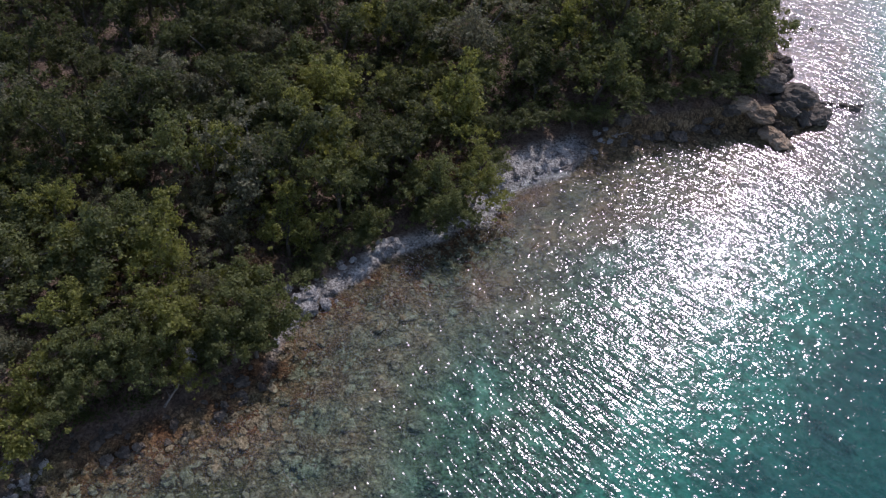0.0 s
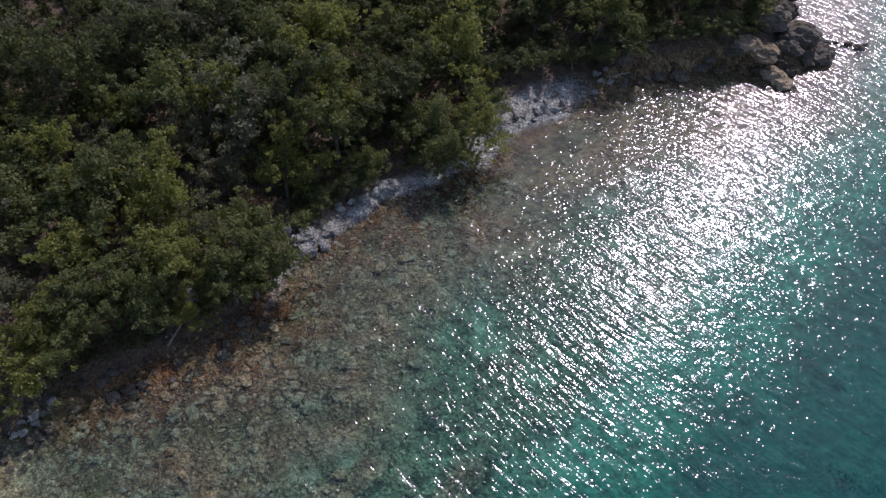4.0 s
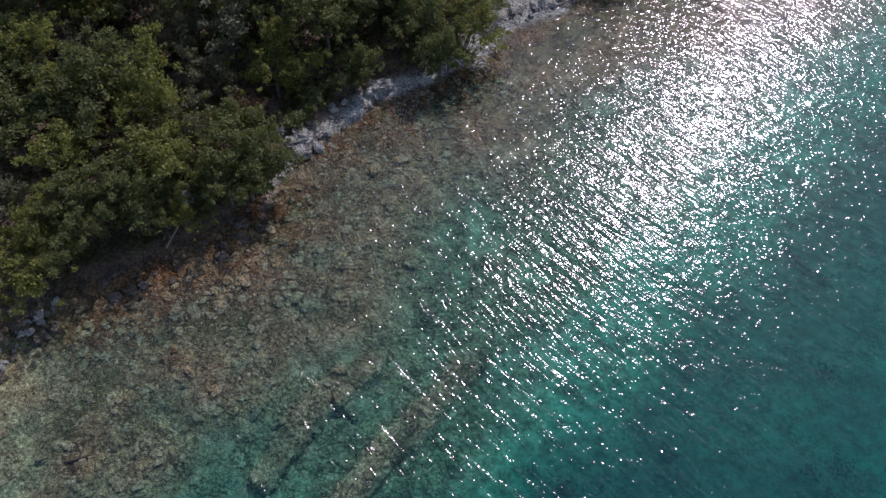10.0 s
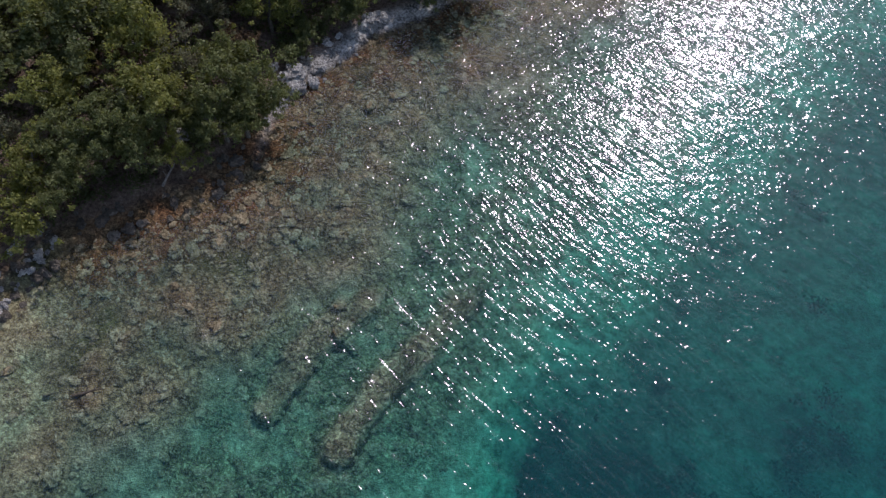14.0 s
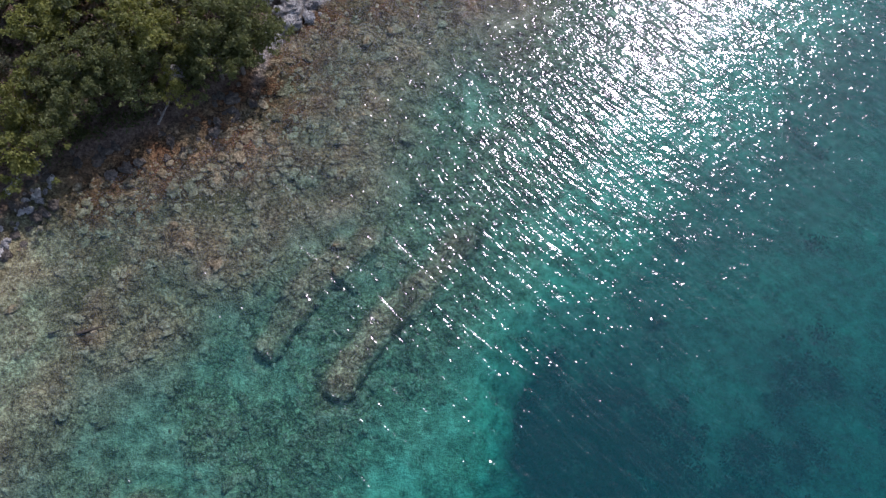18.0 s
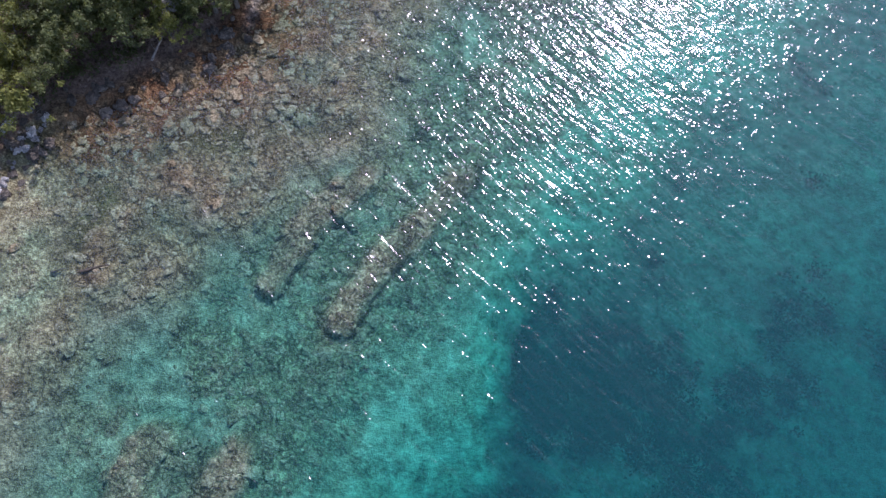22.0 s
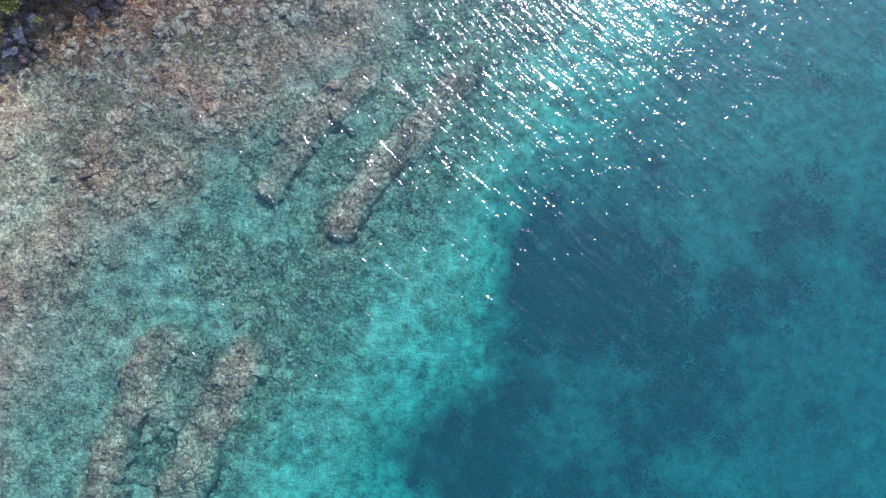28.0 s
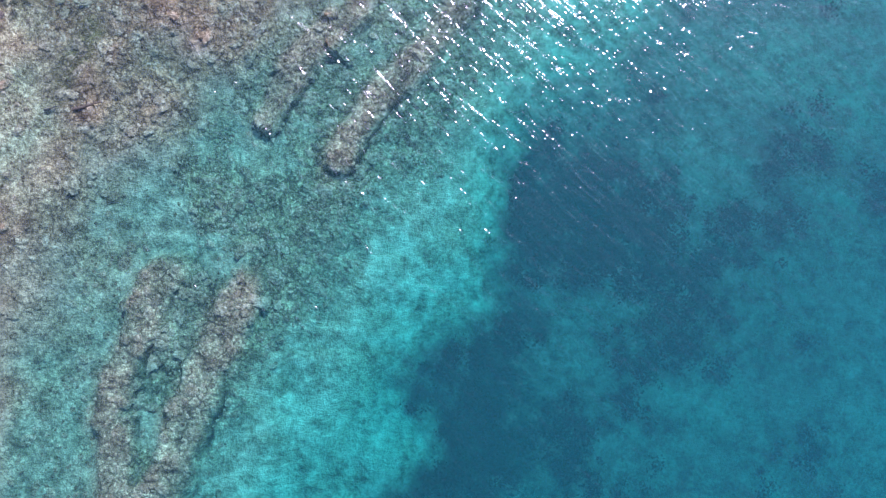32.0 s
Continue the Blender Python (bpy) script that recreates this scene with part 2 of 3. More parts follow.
GROUND, WATER, RUBBLE = make_ground(), make_water(), make_rubble("coral_rubble", 0.1)
LEAF = make_leaf("green_leaves", (0.058, 0.072, 0.032), (0.215, 0.24, 0.1), (0.36, 0.39, 0.09))
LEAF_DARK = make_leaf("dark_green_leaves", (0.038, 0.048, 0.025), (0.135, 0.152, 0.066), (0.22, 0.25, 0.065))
LEAF_YELLOW = make_leaf("yellow_green_leaves", (0.075, 0.092, 0.03), (0.3, 0.31, 0.095), (0.5, 0.5, 0.09))
LEAF_DEAD = make_leaf("dry_brown_leaves", (0.07, 0.045, 0.028), (0.2, 0.135, 0.085), (0.22, 0.13, 0.07))
LEAF_OLIVE = make_leaf("olive_leaves", (0.085, 0.09, 0.06), (0.27, 0.27, 0.175), (0.36, 0.33, 0.17))
WEED = make_leaf("seagrass_blades", (0.014, 0.02, 0.014), (0.045, 0.055, 0.038), (0.04, 0.055, 0.03))
WHITE_ROCK = make_rock("white_limestone", (0.06, 0.055, 0.055), (0.42, 0.4, 0.38), (0.78, 0.75, 0.7), 2.2)
RUBBLE_ROCK = make_rubble("dead_coral", 0.06)
DARK_ROCK = make_rock("dark_limestone", (0.035, 0.029, 0.025), (0.125, 0.105, 0.085), (0.27, 0.23, 0.19))
BROWN_ROCK = make_rock("brown_reef_rock", (0.1, 0.07, 0.045), (0.34, 0.25, 0.17), (0.58, 0.46, 0.34))
BARK = make_bark("grey_bark", (0.06, 0.05, 0.04), (0.25, 0.22, 0.18))
WETWOOD = make_bark("wet_wood", (0.035, 0.028, 0.02), (0.16, 0.13, 0.1))
DEADWOOD = make_bark("bleached_wood", (0.16, 0.13, 0.11), (0.45, 0.4, 0.35))


# ---- plan of the shore, in metres ----
SHORE = np.array([(-400, -300), (-90, -200), (-56, -60), (-45, -20), (-40, -4), (-34.5, 9), (-31, 15.5), (-29.5, 20.5), (-27.5, 23.6),
                  (-23.4, 24.9), (-20.5, 26.6), (-16.4, 29.4), (-14.7, 31.4), (-14.3, 34.8), (-13.4, 38.4), (-10.3, 40.4), (-6.4, 44.8),
                  (-1, 47.3), (2.4, 52), (5.2, 55.5), (11, 59), (17.7, 62.6), (26.5, 64.5), (32, 65.2), (36, 64.5), (41, 68),
                  (40, 71), (39, 75), (41, 86), (43.5, 98), (46, 125), (20, 200), (-120, 300), (-600, 400)], float)
REEF_EDGE = np.array([(-60, -120), (-26, -36), (-15.4, -12.4), (-13.1, -6.5), (-10.6, -4), (-8.4, -1.8), (-6.9, 1.2), (-5, 5),
                      (-0.8, 7.8), (1.8, 12.3), (3.2, 17), (6.2, 21), (13, 30), (25, 42), (40, 58), (52, 78), (80, 130)], float)
WEED_EDGE = np.array([(-40, -120), (-9, -34), (-5.4, -13.3), (-2.9, -12.2), (-1.5, -10.9), (-2.9, -8.8), (-3.5, -6.4), (-2.5, -4.1), (-0.9, -2.3), (2, -0.4), (2.4, 2.6), (3.4, 6.2),
                      (3.8, 10.2), (6, 13), (10.1, 16.6), (14, 20), (17.6, 24.2), (24.4, 30.2), (34, 41), (50, 58), (66, 84), (110, 140)], float)
RIDGES = [([(1.0, 19.6), (-0.5, 17.6), (-2.4, 15.4), (-4.9, 13.2), (-5.8, 11.3), (-6.8, 9.6)], 1.15, 0.58),
          ([(-5.6, 19.4), (-7.3, 18.2), (-9.7, 16.2), (-11.0, 13.9), (-11.5, 12.0)], 1.05, 0.46),
          ([(-13.3, 0.2), (-14.4, -1.8), (-15.5, -4.1), (-16.4, -6.6), (-17.0, -8.8), (-17.8, -11.4), (-20, -16)], 1.45, 0.6),
          ([(-18.2, 1.8), (-19.5, -0.3), (-20.7, -3.4), (-21.4, -5.3), (-21.6, -7.4), (-21.5, -10.2), (-22, -16)], 1.25, 0.52),
          ([(-17.4, 1.2), (-16.6, -1.2), (-17.8, -3.2)], 1.5, 0.26)]


POCKETS = [(-8.0, 20.8, 1.5), (-10.2, 19.6, 1.3), (-5.4, 17.6, 1.4), (-12.3, 9.8, 1.5), (-9.2, 11.6, 1.0), (-20.5, 7.6, 1.8), (-22.5, 5.6, 1.6),
           (-12.5, 9.4, 1.5), (-5, 16.5, 1.3), (-20.3, 5.0, 2.0), (-25.4, 0.2, 2.2)]


def off_line(line, x, y):
    """Distance from an open line of plan points, and the side: positive to the left of its way."""
    best, side = np.full(x.shape, 1e9), np.ones(x.shape)
    for (ax, ay), (bx, by) in zip(line[:-1], line[1:]):
        ux, uy = bx - ax, by - ay
        s = np.clip(((x - ax) * ux + (y - ay) * uy) / (ux * ux + uy * uy), 0, 1)
        d = np.hypot(x - ax - s * ux, y - ay - s * uy)
        cross = ux * (y - ay) - uy * (x - ax)
        near = d < best - 1e-9
        best, side = np.where(near, d, best), np.where(near, np.sign(cross), side)
    return best * side


def blur_noise(x, y, size, seed):
    """Smooth value noise in -1..1, of that size in metres."""
    px, py = x / size + 17.3 * seed, y / size - 9.1 * seed
    ix, iy = np.floor(px), np.floor(py)
    fx, fy = px - ix, py - iy
    fx, fy = fx * fx * (3 - 2 * fx), fy * fy * (3 - 2 * fy)

    def grid(a, b):
        v = np.sin(a * 127.1 + b * 311.7 + seed * 74.7) * 43758.5453
        return (v - np.floor(v)) * 2 - 1

    return ((grid(ix, iy) * (1 - fx) + grid(ix + 1, iy) * fx) * (1 - fy)
            + (grid(ix, iy + 1) * (1 - fx) + grid(ix + 1, iy + 1) * fx) * fy)


def step(a, b, v):
    s = np.clip((v - a) / (b - a), 0, 1)
    return s * s * (3 - 2 * s)


def plan(x, y):
    """Height and cover of the ground at plan points x, y."""
    x, y = np.atleast_1d(np.asarray(x, float)), np.atleast_1d(np.asarray(y, float))
    wob = blur_noise(x, y, 3.1, 1) * 0.6 + blur_noise(x, y, 1.2, 2) * 0.3
    inland = off_line(SHORE, x, y) + wob * 0.7
    reef = -off_line(REEF_EDGE, x, y) + wob * 1.6
    weed = -off_line(WEED_EDGE, x, y) + wob * 1.3 + blur_noise(x, y, 6, 3) * 0.5
    out = np.maximum(-inland, 0)
    flat = 0.12 + 0.16 * step(0, 6, out) + 0.68 * step(8.5, 16.5, out + blur_noise(x, y, 5.5, 12) * 3.2)
    depth = flat + 0.45 * step(-5, 2, reef) + 1.1 * step(0, 7, reef) + 1.3 * step(-2.5, 3.5, weed) + 2.2 * step(2, 45, weed)
    depth = depth * step(-0.2, 3.0, out) + 0.04
    depth += (blur_noise(x, y, 2.3, 4) * 0.16 + blur_noise(x, y, 0.9, 5) * 0.13) * step(0, 3, out) * (1 - 0.4 * step(0, 4, reef))
    crest, ridge_shade = np.zeros(x.shape), np.zeros(x.shape)
    for line, wide, lift in RIDGES:
        d = np.abs(off_line(np.array(line, float), x, y)) + blur_noise(x, y, 2.4, 18) * 0.25 + blur_noise(x, y, 1.1, 6) * 0.3 + blur_noise(x, y, 0.5, 19) * 0.16
        crest = np.maximum(crest, (1 - step(wide * 0.9, wide * 1.1, d)) * lift)
        # band for the painted undercut shade, strongest on the seaward side
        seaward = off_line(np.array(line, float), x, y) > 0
        ridge_shade = np.maximum(ridge_shade, np.where(seaward, 1, 0.12) * (1 - step(0.1, 0.3, np.abs(d - wide * 1.14))) * step(-0.6, 0.3, blur_noise(x, y, 1.9, 23)))
    shallow = np.maximum(0.22, depth - crest) + blur_noise(x, y, 0.8, 7) * 0.08
    depth = np.where(crest > 0, np.minimum(depth, shallow), depth)
    rise = 0.10 + 0.42 * (1 - np.exp(-np.maximum(inland, 0) / 1.6)) + 0.13 * np.maximum(inland - 2, 0) ** 0.97
    cliff = step(14, 19, x) * (1 - 0.5 * step(33, 37, x)) * step(50, 58, y)
    rise = rise + 1.9 * step(0.3, 1.6, inland) * cliff
    rise = np.minimum(rise, 16) + blur_noise(x, y, 7, 8) * 0.5 * step(2, 10, inland) + blur_noise(x, y, 1.3, 9) * 0.15 * step(0.5, 3, inland)
    z = np.where(inland > 0, rise, -np.maximum(depth, 0.02))
    beach = step(2, 4.5, x) * (1 - step(12, 15, x)) * step(46, 50, y)
    land = step(0.9 + 0.9 * beach, 2.4 + 1.2 * beach, inland + wob * beach)
    west = (1 - step(-28.2, -25.4, x + 0.2 * (y - 15) + wob)) * step(3, 9, y + wob * 2)
    ridge_shade = ridge_shade * (crest < 0.3)
    # the dark core of the seagrass, and the paler green hollow in the midst of it
    core = np.clip(1.35 - np.hypot((x - 11) / 9.5, (y - 4.2 + 0.15 * (x - 11)) / 5.2), 0, 1) + np.clip(1.3 - np.hypot((x - 1.5) / 4.5, (y + 8) / 7.5), 0, 1)
    hollow = np.clip(1.3 - np.hypot((x - 11) / 7, (y + 4.6) / 4.2), 0, 1)
    core = np.maximum(core, (1 - step(3, 8, weed)) * (1 - step(-2, 3, y)))
    thick = step(-0.1, 1.15, core + 0.3 * blur_noise(x, y, 3.2, 24) + 0.25 * blur_noise(x, y, 1.3, 25) + 0.12 * blur_noise(x, y, 0.6, 26) - 0.55 * hollow)
    # pockets of bare sand in the reef flat
    pocket = step(0.3, 0.75, blur_noise(x, y, 3.6, 27) + 0.5 * blur_noise(x, y, 1.3, 28)) * step(7, 11, out)
    for px, py, wide in POCKETS:
        pocket = np.maximum(pocket, 1 - step(0.6, 1.3, np.hypot(x - px, (y - py) * 1.3) / wide + 0.3 * blur_noise(x, y, 1.2, 29)))
    pocket = pocket * 0.55 * (crest < 0.05)
    cover = {
        "ridge_shade": ridge_shade, "shoal": (1 - west) * (1 - step(8, 18, out + 3.5 * blur_noise(x, y, 4.5, 30))), "land": land, "shingle": step(-0.7, 0.3, inland + 1.3 * step(1, 3, x) * (1 - step(11, 14, x))) * (1 - land) * step(-15.5, -13.5, x) * (1 - step(12, 15, x)),
        "sand": np.maximum(np.maximum(step(-2.5, 2.0, reef) * 0.95, pocket), 0.38 * (1 - step(-24, -20, x + wob)) * (1 - step(-1, 6, y + wob * 2))), "weed": step(-1.2, 2.8, weed + blur_noise(x, y, 0.8, 16) * 0.7) * (0.82 + 0.14 * thick - 0.14 * step(5, 30, weed + 5 * blur_noise(x, y, 8, 14)) - 0.15 * step(24, 50, weed) - 0.2 * (1 - thick) * step(8, 18, y + 4 * blur_noise(x, y, 5, 17))),
        "ridge": np.clip(crest / 0.5, 0, 1) * (0.8 + 0.2 * blur_noise(x, y, 1.1, 20)),
        "rust": step(-28.5, -26, x) * (1 - step(2.5, 7, out + 2 * blur_noise(x, y, 4, 13)) ) * (1 - step(3, 14, x)) * 0.7 + 0.3 * step(-26, -22, x) * (1 - step(8, 13, out + 3 * blur_noise(x, y, 4, 15))) + 0.3 * np.clip(1.6 - np.hypot((x + 24.4) / 3.4, (y - 21.8) / 1.7), 0, 1),
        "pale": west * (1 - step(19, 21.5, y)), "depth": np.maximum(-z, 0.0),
        "algae": np.maximum(np.clip(1.5 - np.hypot((x + 15.9) / 2.8, (y - 22.5) / 1.3), 0, 1),
                            (1 - step(0.45, 1.2, np.abs(off_line(np.array([(-29, 10.6), (-27.7, 12.3), (-26.2, 13.8), (-24.7, 15.8), (-23.6, 18)]), x, y)) + wob * 0.4))) * 0.75,
    }
    return z, cover, inland


def height(x, y):
    return float(plan(x, y)[0][0])


def spread(lo, a, b, hi, fine):
    """Coordinates close together from a to b, and ever wider apart out to lo and hi."""
    mid = list(np.arange(a, b, fine))
    left, right, gap = [a], [b], fine
    while left[-1] > lo:
        gap *= 1.35
        left.append(left[-1] - gap)
    gap = fine
    while right[-1] < hi:
        gap *= 1.35
        right.append(right[-1] + gap)
    return np.array(left[:0:-1] + mid + right)


def sheet(name, xs, ys, z_of, keep, material):
    gx, gy = np.meshgrid(xs, ys)
    z, cover, _ = plan(gx.ravel(), gy.ravel())
    z = z if z_of is None else np.full(z.shape, z_of)
    n, w = len(ys), len(xs)
    me = bpy.data.meshes.new(name)
    i = (np.arange(n - 1)[:, None] * w + np.arange(w - 1)).ravel()
    me.from_pydata(np.stack([gx.ravel(), gy.ravel(), z], 1), [], np.stack([i, i + 1, i + w + 1, i + w], 1).tolist())
    for key in keep:
        me.attributes.new(key, "FLOAT", "POINT").data.foreach_set("value", cover[key].astype(np.float32))
    me.polygons.foreach_set("use_smooth", [True] * len(me.polygons))
    me.materials.append(material)
    return new(name, me)


def part(name, bm, material, parent, label=""):
    """Links a bmesh (or a mesh) as one mesh object under a thing."""
    me = bm
    if isinstance(bm, bmesh.types.BMesh):
        me = bpy.data.meshes.new(name)
        bm.to_mesh(me)
        bm.free()
        me.materials.append(material)
    ob = new(name, me)
    ob.parent = parent
    return tagged(ob, label)


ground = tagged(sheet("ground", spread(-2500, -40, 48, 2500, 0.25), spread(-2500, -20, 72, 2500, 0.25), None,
                      ("land", "shingle", "sand", "weed", "ridge", "rust", "pale", "algae", "ridge_shade", "shoal"), GROUND),
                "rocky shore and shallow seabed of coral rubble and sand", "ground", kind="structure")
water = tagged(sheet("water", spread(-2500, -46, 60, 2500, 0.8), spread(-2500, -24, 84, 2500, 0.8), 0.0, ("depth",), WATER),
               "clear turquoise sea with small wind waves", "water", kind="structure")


# ---- trees ----
def tube(bm, points, radii, sides=6):
    """A tapered, bent tube through the points."""
    rings = []
    for k, (p, r) in enumerate(zip(points, radii)):
        p = Vector(p)
        way = (Vector(points[min(k + 1, len(points) - 1)]) - Vector(points[max(k - 1, 0)])).normalized()
        a = way.orthogonal().normalized()
        b = way.cross(a)
        rings.append([bm.verts.new(p + (a * math.cos(q) + b * math.sin(q)) * r) for q in [2 * math.pi * s / sides for s in range(sides)]])
    for lo, hi in zip(rings[:-1], rings[1:]):
        for s in range(sides):
            bm.faces.new((lo[s], lo[(s + 1) % sides], hi[(s + 1) % sides], hi[s]))
    bm.faces.new(rings[-1])
    bm.faces.new(rings[0][::-1])


def leaves(rng, blobs, count, size, material, name="crown"):
    """A crown of single leaves round the blobs (centre, radius)."""
    cent = np.array([b[0] for b in blobs], float)
    rad = np.array([b[1] for b in blobs], float)
    pick = rng.choice(len(blobs), count, p=rad ** 2 / (rad ** 2).sum())
    way = rng.normal(size=(count, 3))
    way[:, 2] = way[:, 2] * 0.9 + 0.45
    way /= np.linalg.norm(way, axis=1)[:, None]
    p = cent[pick] + way * (rad[pick] * (0.3 + 0.95 * rng.random(count)))[:, None] * np.array([1.1, 1.1, 0.75])
    p += rng.normal(size=(count, 3)) * (rad[pick] * 0.22)[:, None]
    nrm = way * 0.5 + rng.normal(size=(count, 3)) * 0.75 + np.array([0, 0, 0.6])
    nrm /= np.linalg.norm(nrm, axis=1)[:, None]
    a = np.cross(nrm, rng.normal(size=(count, 3)))
    a /= np.linalg.norm(a, axis=1)[:, None]
    b = np.cross(nrm, a)
    s = size * (0.6 + 0.8 * rng.random(count))[:, None]
    v = np.stack([p - a * s, p + a * s * 0.9 + b * s * 0.62, p + a * s * 0.7 - b * s * 0.62], 1).reshape(-1, 3)
    me = bpy.data.meshes.new(name)
    me.from_pydata(v, [], np.arange(count * 3).reshape(-1, 3).tolist())
    me.materials.append(material)
    return me


def build_tree(seed, tall, wide, count, leaf, material, label, name="tree"):
    """A coastal hardwood: bent trunk, limbs, and a lumpy crown of leaves."""
    rng = np.random.default_rng(seed)
    tree = tagged(new(name), label, name.replace("_", " "), "trees of the coastal wood")
    lean = rng.normal(size=2) * 0.13 * tall
    fork = Vector((lean[0] * 0.5, lean[1] * 0.5, tall * 0.34))
    bm = bmesh.new()
    tube(bm, [(0, 0, -0.6), (lean[0] * 0.2, lean[1] * 0.1, tall * 0.17), fork, (lean[0], lean[1], tall * 0.74)], [0.2, 0.15, 0.12, 0.05])
    part("trunk", bm, BARK, tree)
    blobs = [((lean[0], lean[1], tall * 0.84), wide * 0.2), ((lean[0], lean[1], tall * 0.66), wide * 0.32), ((lean[0] * 0.8, lean[1] * 0.8, tall * 0.5), wide * 0.36)]
    turns = rng.random() * 6.28
    for k in range(6):
        q = turns + k * 1.047 + rng.normal() * 0.3
        far, up = wide * (0.4 + 0.6 * rng.random()), tall * (0.26 + 0.62 * rng.random())
        end = Vector((lean[0] * 0.6 + math.cos(q) * far, lean[1] * 0.6 + math.sin(q) * far, up))
        bm = bmesh.new()
        tube(bm, [fork - Vector((0, 0, 0.2)), fork.lerp(end, 0.5) + Vector((0, 0, 0.05 * tall)), end], [0.09, 0.06, 0.025], 5)
        part("limb", bm, BARK, tree)
        blobs.append((end, wide * (0.13 + 0.12 * rng.random())))
        for _ in range(13):
            o = rng.normal(size=3) * wide * np.array([0.3, 0.3, 0.27])
            blobs.append((np.array(end) + o, wide * (0.05 + 0.09 * rng.random() ** 1.5)))
    part("crown", leaves(rng, blobs, count, leaf, material), material, tree)
    return tree


def build_dead_shrub(seed, tall):
    """A leafless bush of forked grey twigs."""
    rng = np.random.default_rng(seed)
    shrub = tagged(new("dead_shrub"), "leafless grey shrub with forked bare twigs among the trees", "shrub", "leafless shrubs")
    for k in range(7):
        bm = bmesh.new()
        q, spread_out = rng.random() * 6.28, 0.2 + 0.5 * rng.random()
        a, mid = Vector((0, 0, -0.1)), Vector((math.cos(q) * spread_out * tall * 0.4, math.sin(q) * spread_out * tall * 0.4, tall * 0.5))
        end = mid + Vector((math.cos(q + 0.3) * spread_out * tall * 0.35, math.sin(q + 0.3) * spread_out * tall * 0.35, tall * 0.45))
        tube(bm, [a, mid, end], [0.06, 0.04, 0.015], 5)
        for _ in range(7):
            s = 0.3 + 0.65 * rng.random()
            start = a.lerp(mid, s * 2) if s < 0.5 else mid.lerp(end, s * 2 - 1)
            tube(bm, [start, start + Vector(rng.normal(size=3)) * tall * 0.13 + Vector((0, 0, tall * 0.12))], [0.025, 0.01], 4)
        part("branch", bm, DEADWOOD, shrub)
    return shrub


DARK_TREE = "coastal tree with dense dark green leaves in the wood"
BRIGHT_TREE = "yellow-green coastal tree with a lumpy sunlit crown"
OLIVE_TREE = "olive coastal tree with thin grey-green leaves in the wood"
DRY_SHRUB = "dry shrub with withered brown leaves among green trees"
KINDS = {
    "green": [build_tree(11, 5.6, 2.7, 5800, 0.105, LEAF, DARK_TREE), build_tree(12, 6.6, 2.6, 6000, 0.105, LEAF, DARK_TREE),
              build_tree(17, 4.6, 2.4, 5200, 0.1, LEAF, DARK_TREE)],
    "bright": [build_tree(13, 5.0, 2.6, 5800, 0.105, LEAF_YELLOW, BRIGHT_TREE), build_tree(15, 6.2, 2.7, 6000, 0.105, LEAF_YELLOW, BRIGHT_TREE)],
    "olive": [build_tree(14, 6.0, 2.6, 5000, 0.095, LEAF_OLIVE, OLIVE_TREE), build_tree(16, 4.8, 2.4, 4600, 0.095, LEAF_OLIVE, OLIVE_TREE)],
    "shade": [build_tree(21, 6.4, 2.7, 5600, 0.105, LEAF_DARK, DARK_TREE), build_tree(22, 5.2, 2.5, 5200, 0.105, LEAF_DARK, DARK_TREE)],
    "dry": [build_tree(19, 3.2, 1.7, 2600, 0.085, LEAF_DEAD, DRY_SHRUB, "dry_shrub")],
    "bare": [build_dead_shrub(31, 3.4), build_dead_shrub(32, 4.2)],
}
WIDE = {"green": 2.6, "bright": 2.65, "olive": 2.5, "shade": 2.6, "dry": 1.7, "bare": 2.0}
PLACED, USED = [], set()


def place_tree(rng, kind, x, y, size, low=1.0):
    """Stands one tree of a kind on the ground: the first of its mesh is moved there, the next ones are copies."""
    k = int(rng.integers(len(KINDS[kind])))
    first = KINDS[kind][k]
    m = pose(x, y, height(x, y), rng.uniform(-6, 6), rng.uniform(-6, 6), rng.uniform(0, 360))
    tall = size * low * rng.uniform(0.85, 1.15)
    PLACED.append((x, y))
    ob = first
    if (kind, k) in USED:
        ob = copy_thing(first, m)
    USED.add((kind, k))
    ob.matrix_basis = m @ Matrix.Diagonal((size, size, tall, 1))


# the trees along the water, one by one: place and radius of the crown
EDGE_BRIGHT = [(1.5, 52.4, 2.3), (-12.3, 45.4, 1.6), (-14.9, 43.9, 2.3), (-13.5, 53.4, 3.0), (-22.8, 39.6, 2.7), (-21.7, 33.4, 2.5),
               (-28.6, 33.4, 2.2), (-29.8, 28.3, 1.9), (-29.2, 25.2, 2.6), (-20.4, 30.7, 1.1), (-33.4, 43.4, 2.2), (-31.9, 50.3, 1.7),
               (-0.7, 61.2, 3.0), (-2.9, 68.1, 2.2), (-25.6, 41.5, 1.7)]
